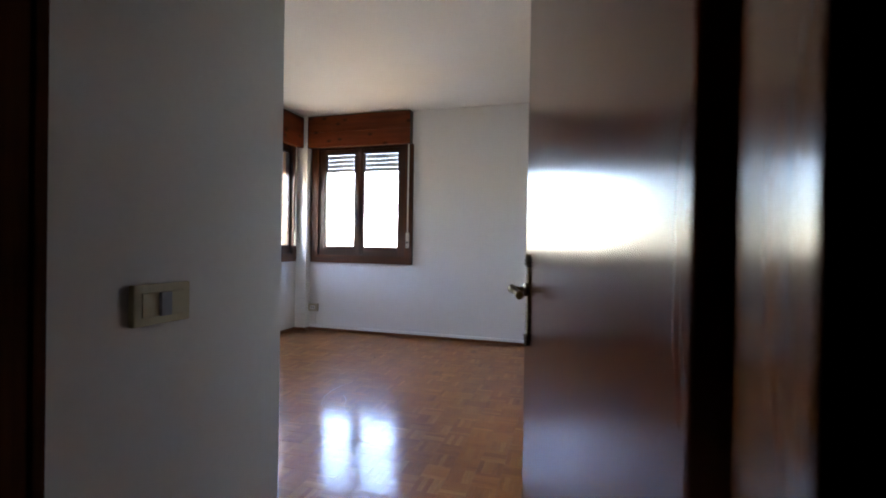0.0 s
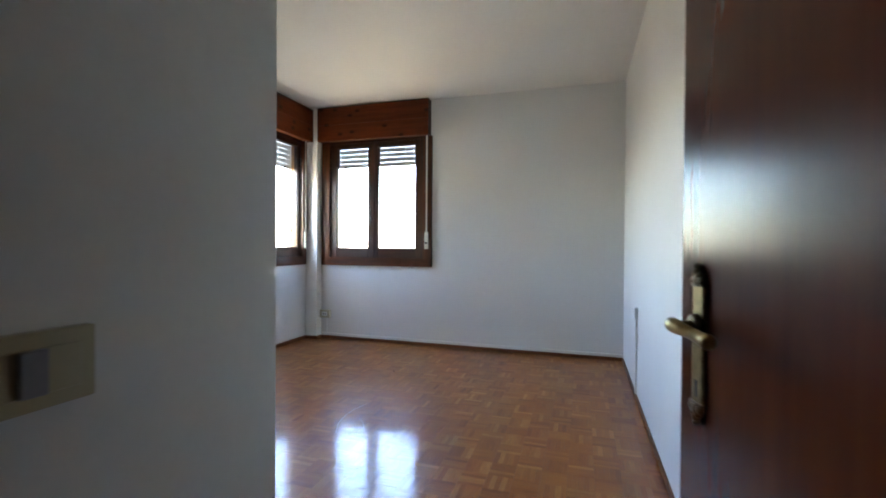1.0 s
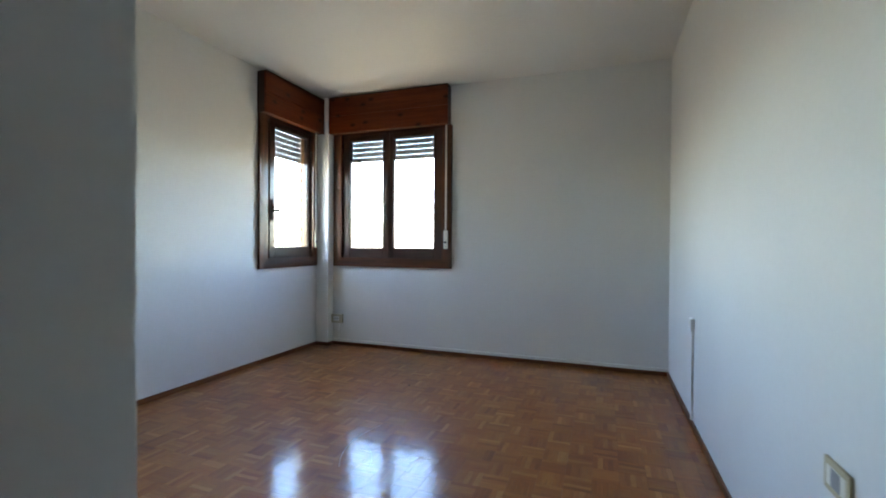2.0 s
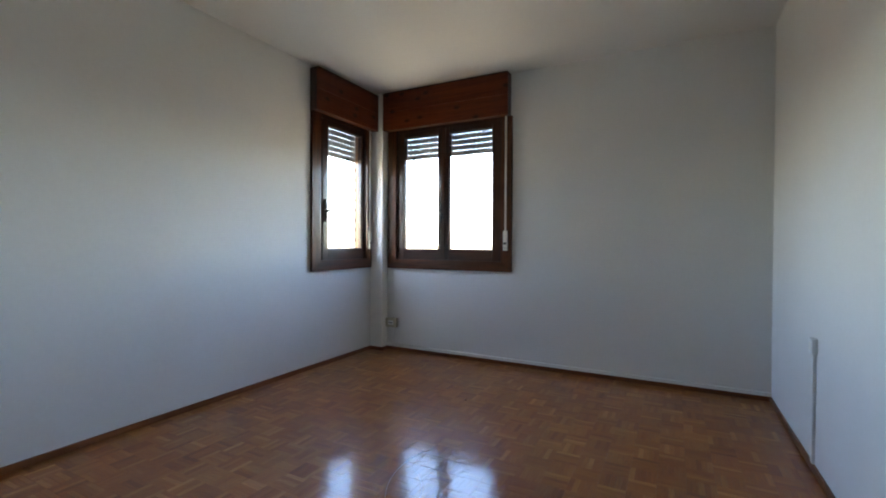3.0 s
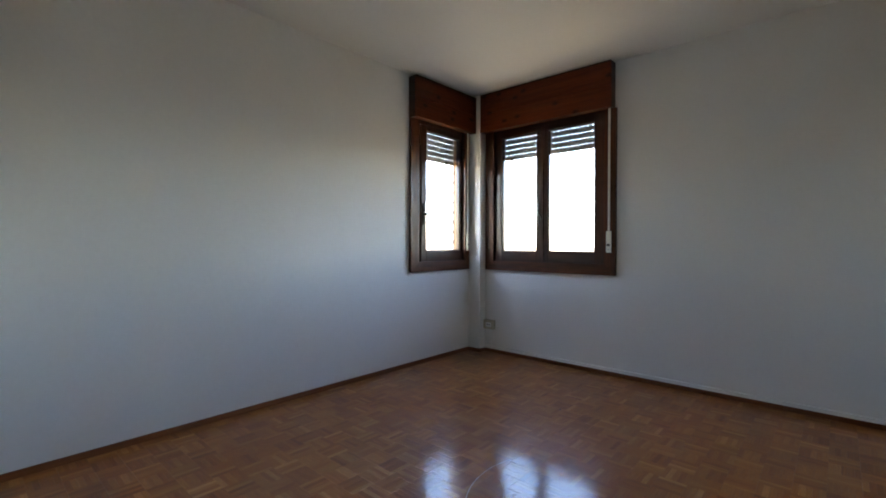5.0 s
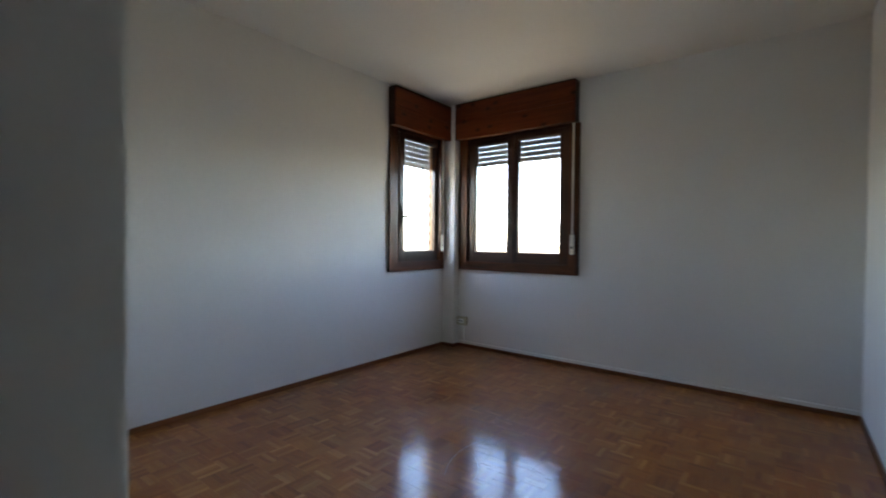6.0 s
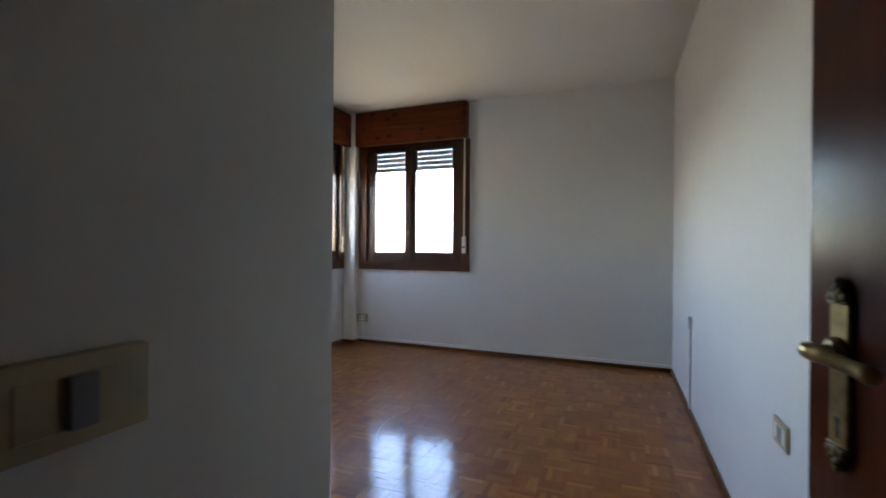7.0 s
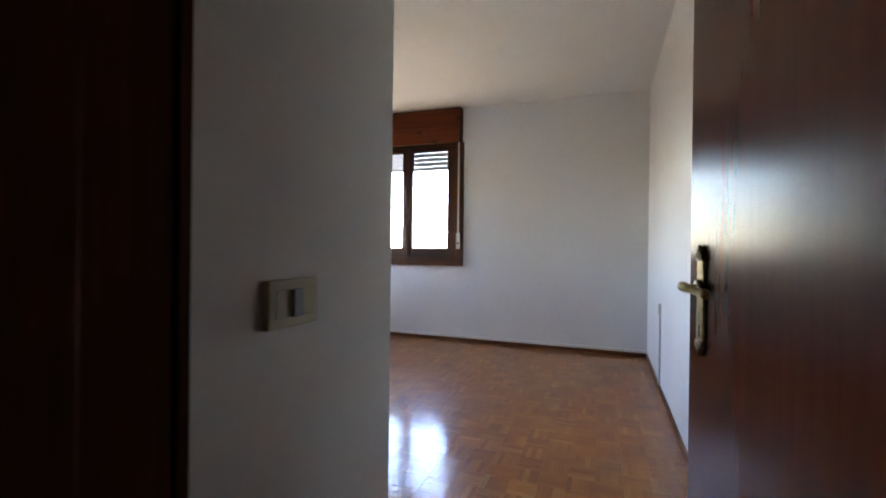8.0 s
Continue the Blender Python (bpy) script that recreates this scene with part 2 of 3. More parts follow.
def tube(bm, pts, radii, n=12, flat=1.0, m=None):
    """A closed tube through points, of changing thickness; flat squeezes it across z."""
    rings = []
    for i, p in enumerate(pts):
        a, b = Vector(pts[max(i - 1, 0)]), Vector(pts[min(i + 1, len(pts) - 1)])
        d = (b - a).normalized()
        side = d.cross(Vector((0, 0, 1)))
        side = side.normalized() if side.length > 1e-4 else Vector((1, 0, 0))
        up = side.cross(d).normalized()
        ring = []
        for k in range(n):
            w = 2 * math.pi * k / n
            co = Vector(p) + radii[i] * (math.cos(w) * side + flat * math.sin(w) * up)
            ring.append(bm.verts.new(m @ co if m else co))
        rings.append(ring)
    for r, s in zip(rings, rings[1:]):
        for k in range(n):
            bm.faces.new((r[k], r[(k + 1) % n], s[(k + 1) % n], s[k]))
    bm.faces.new(rings[0][::-1])
    bm.faces.new(rings[-1])


def finish(name, bm, mat, smooth=False):
    bmesh.ops.recalc_face_normals(bm, faces=bm.faces[:])
    me = bpy.data.meshes.new(name)
    bm.to_mesh(me)
    bm.free()
    me.materials.append(mat)
    for p in me.polygons:
        p.use_smooth = smooth
    return me


def root(name, at, label, category, kind="", group=""):
    ob = new(name)
    ob.empty_display_size = 0.05
    ob.location = at
    return tagged(ob, label, category, group, kind)


def part(name, bm, mat, parent, label="", smooth=False):
    ob = new(name, finish(name, bm, mat, smooth))
    ob.parent = parent
    if parent.type == "EMPTY":
        ob.matrix_parent_inverse = Matrix.Translation(-parent.location)
    return tagged(ob, label)


def solid(name, boxes, mat, label, category, bevel=0.0, kind="structure"):
    bm = bmesh.new()
    for b in boxes:
        block(bm, *b, bevel=bevel)
    return tagged(new(name, finish(name, bm, mat)), label, category, "", kind)


# ---- plan ----
H = 2.685                      # ceiling
XL, XP = -3.475, -0.910       # left wall, side of the entrance passage
YB, YD0, YD1 = -3.884, -4.49, -4.67   # back wall, door wall: room side, hall side
T = 0.20                      # outside walls
PX, PY = -3.325, -0.102       # corner pillar
RW = (-3.225, -2.02, 0.95, 2.42)     # far window opening: x0, x1, z0, z1
LW = (-0.865, -0.165, 0.95, 2.42)      # side window opening: y0, y1, z0, z1

# ---- structure ----
solid("wall_far", [(XL - T, RW[0], 0, T, -0.1, H), (RW[1], 0.15, 0, T, -0.1, H), (RW[0], RW[1], 0, T, -0.1, RW[2]), (RW[0], RW[1], 0, T, RW[3], H)], WALL, "white painted plaster wall with a window opening", "wall")
solid("wall_side", [(XL - T, XL, LW[1], 0, -0.1, H), (XL - T, XL, YB - 0.12, LW[0], -0.1, H), (XL - T, XL, LW[0], LW[1], -0.1, LW[2]), (XL - T, XL, LW[0], LW[1], LW[3], H)], WALL, "white painted plaster wall with a narrow window opening", "wall")
solid("wall_right", [(0, 0.15, YD1, 0, -0.1, H)], WALL, "plain white painted plaster wall", "wall")
bm = bmesh.new()
block(bm, XL, XP, YB - 0.12, YB, -0.1, H)
block(bm, XP - 0.12, XP, YD0, YB - 0.12, -0.1, H)
bmesh.ops.remove_doubles(bm, verts=bm.verts[:], dist=1e-5)
corner = [e for e in bm.edges if all(abs(v.co.x - XP) < 1e-4 and abs(v.co.y - YB) < 1e-4 for v in e.verts)]
bmesh.ops.bevel(bm, geom=corner, offset=0.005, segments=2, affect="EDGES")
tagged(new("wall_back", finish("wall_back", bm, WALL)), "white plaster wall turning into the entrance passage", "wall", "", "structure")
solid("pillar", [(XL, PX, PY, 0, 0, H)], WALL, "slim white plastered pillar in the room corner", "pillar", bevel=0.006)
solid("ceiling", [(XL - T, 0.15, YD1, T, H, H + 0.2)], CEIL, "white painted ceiling", "ceiling")
DX0, DX1, DZ = -0.915, -0.008, 2.14
solid("wall_door", [(XP - 0.12, DX0, YD1, YD0, -0.1, H), (DX1, 0, YD1, YD0, -0.1, H), (DX0, DX1, YD1, YD0, DZ, H)], WALL, "white wall round the door opening", "wall")
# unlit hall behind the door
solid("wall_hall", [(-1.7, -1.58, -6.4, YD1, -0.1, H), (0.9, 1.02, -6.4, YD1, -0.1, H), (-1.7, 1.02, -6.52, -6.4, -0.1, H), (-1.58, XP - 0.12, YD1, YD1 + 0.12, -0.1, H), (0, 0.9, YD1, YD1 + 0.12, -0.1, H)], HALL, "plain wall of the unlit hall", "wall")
solid("ceiling_hall", [(-1.7, 1.02, -6.52, YD1, H, H + 0.2)], CEIL, "plain ceiling of the unlit hall", "ceiling")
solid("floor_hall", [(-1.7, 1.02, -6.52, YD1, -0.1, 0)], HALLF, "dark floor of the unlit hall", "floor")
solid("ground", [(-900, 900, -900, 900, -7.2, -7.0)], GROUND, "pale sunlit ground far below the windows", "ground")
O = T + 0.02   # outer render, a little narrower than the opening and thicker beside it
MY, MX = -0.84, -2.12
# the 0.30 and 0.33 deep flanks are unseen, added to block grazing skylight
solid("outer_facade", [(XL - O, XL - T, LW[1], O, -7, 3.4), (XL - 0.30, XL - T, -9, MY, -7, 3.4), (XL - O, XL - T, MY, LW[1], -7, LW[2] - 0.05), (XL - O, XL - T, MY, LW[1], LW[3], 3.4),
                       (XL - T, RW[0], T, O, -7, 3.4), (MX, 3.0, T, 0.33, -7, 3.4), (RW[0], MX, T, O, -7, RW[2] - 0.05), (RW[0], MX, T, O, RW[3], 3.4)], OUTER, "ochre rendered outside face of the walls, with added unseen light-blocking flanks", "facade")

# baseboards
BH = 0.038
for name, b, mat in (("baseboard_side", (XL, XL + 0.011, YB, PY - 0.011, 0, BH), BASE_Y),
                     ("baseboard_pillar_front", (XL, PX + 0.011, PY - 0.011, PY, 0, BH), BASE_X),
                     ("baseboard_pillar_flank", (PX, PX + 0.011, PY, 0, 0, BH), BASE_Y),
                     ("baseboard_far", (PX + 0.011, -0.011, -0.008, 0, 0, 0.034), BASE_X),
                     ("baseboard_right", (-0.011, 0, YD0, 0, 0, BH), BASE_Y),
                     ("baseboard_back", (XL + 0.011, XP + 0.011, YB, YB + 0.011, 0, BH), BASE_X),
                     ("baseboard_passage", (XP, XP + 0.011, YD0 + 0.02, YB, 0, BH), BASE_Y)):
    solid(name, [b], mat, "thin brown wooden baseboard", "baseboard", bevel=0.003)


# ---- windows ----
def placed(side):
    """Window space (u along the wall as seen from inside, v out of the room, z up) to the world: far wall or side wall."""
    if side == "far":
        return Matrix.Identity(4)
    return Matrix(((0, -1, 0, XL), (1, 0, 0, 0), (0, 0, 1, 0), (0, 0, 0, 1)))


def window(side, number, u0, u1, z0, ztop, cl, cr, sashes, handle_u, hinge_u):
    """Stained casing, a frame set into the opening, and glazed sashes given as (u0, u1)."""
    m = placed(side)
    along, up = (FRAME_X if side == "far" else FRAME_Y), FRAME_Z
    base = m @ Vector(((u0 + u1) / 2, 0, z0))
    win = root("window_%d" % number, base, "dark-stained wooden window with a mitred casing", "window", "structure")
    cw, proud = 0.095, 0.026

    def mitred(lo, hi, a, b, z_edge, z_in):
        bm = bmesh.new()
        prof = [(lo, z_edge), (hi, z_edge), (b, z_in), (a, z_in)]
        back = [bm.verts.new(m @ Vector((u, -0.001, z))) for u, z in prof]
        front = [bm.verts.new(m @ Vector((u, -proud if i < 2 else -proud + 0.006, z))) for i, (u, z) in enumerate(prof)]
        for i in range(4):
            bm.faces.new((back[i], back[(i + 1) % 4], front[(i + 1) % 4], front[i]))
        bm.faces.new(back), bm.faces.new(front[::-1])
        return bm

    part("casing", mitred(u0, u1, u0 + cl, u1 - cr, z0, z0 + cw), CASE_X if side == "far" else CASE_Y, win)
    for e, i in ((u0, u0 + cl), (u1, u1 - cr)):
        bm = bmesh.new()
        prof = [(e, z0), (e, ztop), (i, ztop), (i, z0 + cw)]
        back = [bm.verts.new(m @ Vector((u, -0.001, z))) for u, z in prof]
        front = [bm.verts.new(m @ Vector((u, -proud if k < 2 else -proud + 0.006, z))) for k, (u, z) in enumerate(prof)]
        for k in range(4):
            bm.faces.new((back[k], back[(k + 1) % 4], front[(k + 1) % 4], front[k]))
        bm.faces.new(back), bm.faces.new(front[::-1])
        part("casing", bm, CASE_Z, win)
    a, b = u0 + cl - 0.006, u1 - cr + 0.006
    zi = z0 + cw - 0.016
    # lining of the opening, its outer part in a paler wood
    for box, mat in (((a - 0.012, a, 0.0, 0.08, zi, ztop + 0.05), up), ((b, b + 0.012, 0.0, 0.08, zi, ztop + 0.05), up), ((a - 0.012, a, 0.081, 0.145, zi, ztop + 0.05), PALE_LINING), ((b, b + 0.012, 0.081, 0.145, zi, ztop + 0.05), PALE_LINING), ((a, b, 0.0, 0.11, zi - 0.012, zi), along), ((a, b, 0.035, 0.11, ztop - 0.015, ztop + 0.05), along)):
        bm = bmesh.new()
        block(bm, *box, bevel=0.0015, seg=1, m=m)
        part("frame", bm, mat, win, "pale golden outer lining" if mat is PALE_LINING else "")
    v0, v1 = (0.014, 0.07) if side == "far" else (0.02, 0.08)
    vp = v0 + 0.025
    fit = m @ Matrix.Translation((0, v0 - 0.045, 0))
    for k, (s0, s1, st0, st1) in enumerate(sashes):
        zb, zt = zi + 0.004, ztop - 0.02
        bm = bmesh.new()
        for box in ((s0, s0 + st0, v0, v1, zb, zt), (s1 - st1, s1, v0, v1, zb, zt)):
            block(bm, *box, bevel=0.006, seg=2, m=m)
        sash = part("sash", bm, up, win)
        for box in ((s0 + st0, s1 - st1, v0 + 0.001, v1 - 0.001, zb, zb + 0.113), (s0 + st0, s1 - st1, v0 + 0.001, v1 - 0.001, zt - 0.052, zt)):
            bm = bmesh.new()
            block(bm, *box, bevel=0.005, seg=2, m=m)
            part("rail", bm, along, sash)
        bm = bmesh.new()
        block(bm, s0 + st0 - 0.004, s1 - st1 + 0.004, vp, vp + 0.004, zb + 0.109, zt - 0.048, m=m)
        pane = part("pane", bm, GLASS, sash, "clear glass")
        pane.visible_shadow = False
        for w in ((s0 + st0, s0 + st0 + 0.009), (s1 - st1 - 0.009, s1 - st1)):
            bm = bmesh.new()
            block(bm, w[0], w[1], vp - 0.013, vp - 0.001, zb + 0.113, zt - 0.052, bevel=0.002, seg=1, m=m)
            part("glazing_bead", bm, up, sash)
        for w in ((zb + 0.113, zb + 0.122), (zt - 0.061, zt - 0.052)):
            bm = bmesh.new()
            block(bm, s0 + st0 + 0.009, s1 - st1 - 0.009, vp - 0.012, vp - 0.001, w[0], w[1], bevel=0.002, seg=1, m=m)
            part("glazing_bead", bm, along, sash)
    if len(sashes) == 1:
        bm = bmesh.new()
        block(bm, a, sashes[0][0] - 0.002, v0 + 0.05, v1 + 0.02, zi + 0.002, ztop - 0.017, bevel=0.003, m=m)
        part("frame_post", bm, up, win)
    if len(sashes) == 2:
        mid = (sashes[0][1] + sashes[1][0]) / 2
        bm = bmesh.new()
        block(bm, mid - 0.022, mid + 0.022, v0 - 0.012, v0 - 0.001, zi + 0.006, ztop - 0.022, bevel=0.004, m=m)
        part("cover_strip", bm, up, win)
    # cremone handle
    hz = 1.415
    wide = 0.011 if side == "far" else 0.016
    fat = wide / 0.011
    bm = bmesh.new()
    block(bm, handle_u - wide, handle_u + wide, 0.026, 0.0445, hz - 0.075, hz + 0.085, bevel=0.005, m=fit)
    for dz in (-0.085, 0.095):
        ball(bm, (handle_u, 0.036, hz + dz), (0.012, 0.008, 0.018), fit)
    handle = part("handle", bm, IRON, win, "dark bronze window handle", smooth=True)
    bm = bmesh.new()
    tube(bm, [(handle_u, 0.035, hz), (handle_u, 0.005, hz), (handle_u + 0.01, -0.012, hz + 0.002), (handle_u + 0.032, -0.016, hz + 0.004), (handle_u + 0.044, -0.014, hz - 0.02), (handle_u + 0.046, -0.01, hz - 0.055)], [r * fat for r in (0.008, 0.008, 0.009, 0.008, 0.007, 0.009)], 10, m=fit)
    part("lever", bm, IRON, handle, smooth=True)
    bm = bmesh.new()
    tube(bm, [(handle_u, 0.034, hz + 0.02), (handle_u - 0.01, 0.012, hz + 0.04), (handle_u - 0.012, 0.01, hz + 0.055)], [r * fat for r in (0.006, 0.006, 0.004)], 8, m=fit)
    part("hook", bm, IRON, handle, smooth=True)
    for hu in hinge_u:
        for z in (1.19, 2.05):
            bm = bmesh.new()
            tube(bm, [fit @ Vector((hu, 0.035, z - 0.03)), fit @ Vector((hu, 0.035, z + 0.03))], [0.007, 0.007], 10)
            for dz in (-0.036, 0.036):
                ball(bm, (hu, 0.035, z + dz), (0.006, 0.006, 0.008), fit, 8, 6)
            part("hinge", bm, IRON, win, "dark bronze hinge", smooth=True)
    # sill outside
    bm = bmesh.new()
    block(bm, a - 0.05, b + 0.05, 0.115, T + 0.05, 0.9, 0.945, bevel=0.004, m=m)
    part("outer_sill", bm, SILL, win, "pale stone outer sill")
    return win


window("far", 1, -3.31, -1.945, 0.862, 2.29, 0.098, 0.103, [(-3.212, -2.668, 0.083, 0.061), (-2.666, -2.05, 0.061, 0.098)], -2.69, [-3.209, -2.052])
window("side", 2, -0.978, -0.122, 0.868, 2.29, 0.115, 0.062, [(-0.800, -0.182, 0.075, 0.036)], -0.772, [-0.185])


def shutter_box(side, u0, u1, depth, z1=2.66):
    """Stained pine housing over a window: two front boards, end panel, bottom and a dark top fillet."""
    m = placed(side)
    mat = BOX_H if side == "far" else BOX_D
    box = root("shutter_box", m @ Vector(((u0 + u1) / 2, 0, 2.3)), "reddish-brown knotty pine roller shutter box under the ceiling", "shutter box", group="shutter boxes")
    z0, zm = 2.285, 2.468
    for a, b in ((z0, zm - 0.001), (zm + 0.001, z1)):
        bm = bmesh.new()
        block(bm, u0, u1, -depth, -depth + 0.02, a, b, bevel=0.0025, m=m)
        part("front_board", bm, mat, box)
    for e in ((u0 + 0.001, u0 + 0.021), (u1 - 0.021, u1 - 0.001)):
        bm = bmesh.new()
        block(bm, e[0], e[1], -depth + 0.021, -0.001, z0 + 0.002, z1 - 0.002, bevel=0.002, m=m)
        part("end_panel", bm, FRAME_Z, box)
    bm = bmesh.new()
    block(bm, u0 + 0.022, u1 - 0.022, -depth + 0.021, -0.024, z0 + 0.004, z0 + 0.02, m=m)
    part("bottom_panel", bm, mat, box)
    bm = bmesh.new()
    block(bm, u0 - 0.001, u1 + 0.001, -depth - 0.004, -0.001, z1, z1 + 0.012, bevel=0.003, m=m)
    part("top_fillet", bm, FRAME_Z, box, "dark top fillet")


shutter_box("far", PX + 0.004, -1.962, 0.106)
shutter_box("side", -0.985, PY - 0.004, 0.10, 2.645)


def roller_shutter(side, u0, u1, bottom):
    """Slats with rows of open slots between them, let down over the top of the opening."""
    m = placed(side)
    sh = root("roller_shutter", m @ Vector(((u0 + u1) / 2, 0.155, bottom)), "grey plastic roller shutter, mostly raised, with lit slots", "roller shutter", group="roller shutters")
    pitch, slot, gap, bridge = 0.055, 0.0039, 0.023, 0.026
    z = bottom
    k = 0
    while z < 2.40:
        bm = bmesh.new()
        h = pitch - slot
        block(bm, u0, u1, 0.152, 0.157, z, z + h, bevel=0.0008, seg=1, m=m)
        u = u0 + 0.01 + (0.006 if k % 2 else 0)
        while u + bridge < u1:
            block(bm, u, u + bridge, 0.1515, 0.1575, z + h - 0.0015, z + pitch + 0.0015, m=m)
            u += gap + bridge
        part("slat", bm, SLAT, sh)
        z += pitch
        k += 1
    for e in (u0 + 0.12, u1 - 0.12):
        bm = bmesh.new()
        block(bm, e - 0.02, e + 0.02, 0.14, 0.1515, bottom - 0.004, bottom + 0.018, bevel=0.003, m=m)
        part("stop_block", bm, DARK, sh, "dark rubber stop")
    for e in (u0 - 0.012, u1 + 0.0):
        bm = bmesh.new()
        block(bm, e, e + 0.012, 0.146, 0.172, 0.955, 2.41, bevel=0.002, m=m)
        part("guide", bm, SILL, sh, "pale guide")


roller_shutter("far", RW[0] + 0.015, RW[1] - 0.015, 2.01)
roller_shutter("side", LW[0] + 0.015, LW[1] - 0.015, 1.97)


def shutter_strap(side, u, half, plastic):
    m = placed(side)
    st = root("shutter_strap", m @ Vector((u, -0.03, 1.07)), "pale woven shutter strap with its cream winder on the casing", "shutter strap", group="shutter straps")
    bm = bmesh.new()
    block(bm, u - 0.009, u + 0.009, -0.0385, -0.0365, 1.24, 2.29, m=m)
    part("strap", bm, STRAP, st)
    bm = bmesh.new()
    block(bm, u - half, u + half, -0.047, -0.0275, 1.06, 1.243, bevel=0.006, m=m)
    w = part("winder", bm, plastic, st, "cream plastic strap winder")
    bm = bmesh.new()
    block(bm, u - 0.013, u + 0.013, -0.0495, -0.0472, 1.115, 1.135, bevel=0.001, seg=1, m=m)
    part("slot", bm, DARK, w)
    bm = bmesh.new()
    tube(bm, [m @ Vector((u, -0.0472, 1.085)), m @ Vector((u, -0.0495, 1.085))], [0.004, 0.003], 10)
    part("screw", bm, IRON, w)


shutter_strap("far", -1.999, 0.021, IVORY)
shutter_strap("side", -0.163, 0.015, SOCK)

# dark clips on the shutter cord outside the side window
m = placed("side")
cord = root("pull_cord", m @ Vector((-0.187, 0.142, 1.1)), "thin pale cord with dark clips outside the glass", "cord")
bm = bmesh.new()
tube(bm, [m @ Vector((-0.187, 0.142, 0.955)), m @ Vector((-0.187, 0.142, 2.0))], [0.0015, 0.0015], 6)
part("cord", bm, STRAP, cord)
for k in range(9):
    bm = bmesh.new()
    block(bm, -0.191, -0.183, 0.138, 0.146, 1.03 + 0.105 * k, 1.07 + 0.105 * k, bevel=0.002, seg=1, m=m)
    part("clip", bm, IRON, cord)

# ---- door frame and door ----
FRM = root("door_frame", (-0.46, -4.53, 0), "dark mahogany door frame round the open doorway", "door frame", "structure")
for name, b in (("jamb", (-0.914, -0.889, -4.598, -4.492, 0, 2.11)), ("stop", (-0.914, -0.876, -4.672, -4.598, 0, 2.11)),
                ("jamb", (-0.014, -0.0, -4.608, -4.492, 0, 2.11)), ("stop", (-0.04, -0.012, -4.707, -4.612, 0, 2.11)),
                ("head", (-0.914, -0.0, -4.672, -4.492, 2.11, 2.139)),
                ("architrave", (-0.96, -0.892, -4.688, -4.673, 0, 2.17)), ("architrave", (-0.010, 0.06, -4.688, -4.673, 0, 2.17)),
                ("architrave", (-0.908, -0.884, -4.489, -4.472, 0, 2.17))):
    bm = bmesh.new()
    block(bm, *b, bevel=0.002)
    part(name, bm, JAMB_W, FRM)

HINGE, EDGE = Vector((-0.057, -4.574, 0)), Vector((-0.248, -3.831, 0))
run = (EDGE - HINGE).normalized()
LEN = (EDGE - HINGE).length
# door space: x from hinge to free edge, y out of the visible face, z up
DM = Matrix(((run.x, -run.y, 0, HINGE.x), (run.y, run.x, 0, HINGE.y), (0, 0, 1, 0), (0, 0, 0, 1)))
door = root("door_1", HINGE, "dark glossy mahogany door standing open", "door", "structure")
bm = bmesh.new()
block(bm, 0, LEN, -0.04, 0, 0.012, 2.10, bevel=0.003, m=DM)
part("leaf", bm, DOOR_W, door)
ex, ez0, ez1 = LEN - 0.056, 0.872, 1.083
bm = bmesh.new()
block(bm, ex - 0.0135, ex + 0.0135, 0, 0.006, ez0 + 0.022, ez1 - 0.03, bevel=0.0025, m=DM)
plate = part("escutcheon", bm, BRASS, door, "antique brass long plate with ornate ends")
bm = bmesh.new()
for zc, s in ((ez1 - 0.03, 1), (ez0 + 0.022, -1)):
    block(bm, ex - 0.0155, ex + 0.0155, 0, 0.008, zc - 0.002, zc + 0.002, bevel=0.001, seg=1, m=DM)
    for dx, dz, r in ((0, 0.007, 0.0095), (-0.0095, 0.006, 0.006), (0.0095, 0.006, 0.006), (-0.006, 0.013, 0.005), (0.006, 0.013, 0.005), (0, 0.018, 0.006), (0, 0.025, 0.004)):
        ball(bm, (ex + dx, 0.005, zc + s * dz), (r, 0.006, r), DM, 10, 6)
part("finial", bm, BRASS_D, plate, "tarnished scrollwork", smooth=True)
bm = bmesh.new()
tube(bm, [DM @ Vector((ex, 0.005, 0.922)), DM @ Vector((ex, 0.0068, 0.922))], [0.004, 0.004], 12)
block(bm, ex - 0.0025, ex + 0.0025, 0.005, 0.0067, 0.903, 0.922, m=DM)
part("keyhole", bm, DARK, plate)
hz = 0.998
bm = bmesh.new()
tube(bm, [DM @ Vector((ex, y, hz)) for y in (0.004, 0.012, 0.014)], [0.017, 0.016, 0.011], 18)
part("collar", bm, BRASS_D, plate, smooth=True)
bm = bmesh.new()
path = [(ex, 0.01, hz), (ex, 0.025, hz), (ex - 0.002, 0.036, hz + 0.001), (ex - 0.009, 0.042, hz + 0.003), (ex - 0.022, 0.044, hz + 0.003), (ex - 0.042, 0.039, hz), (ex - 0.062, 0.033, hz - 0.004), (ex - 0.08, 0.034, hz - 0.005), (ex - 0.088, 0.036, hz - 0.004)]
tube(bm, path, [0.0075, 0.0065, 0.008, 0.0095, 0.0095, 0.0075, 0.0075, 0.0095, 0.006], 14, flat=1.05, m=DM)
part("lever_handle", bm, BRASS, door, "antique brass curved lever", smooth=True)
for z in (0.3, 1.8):
    bm = bmesh.new()
    tube(bm, [DM @ Vector((-0.004, -0.036, z - 0.04)), DM @ Vector((-0.004, -0.036, z + 0.04))], [0.006, 0.006], 10)
    part("hinge", bm, BRASS_D, door, smooth=True)


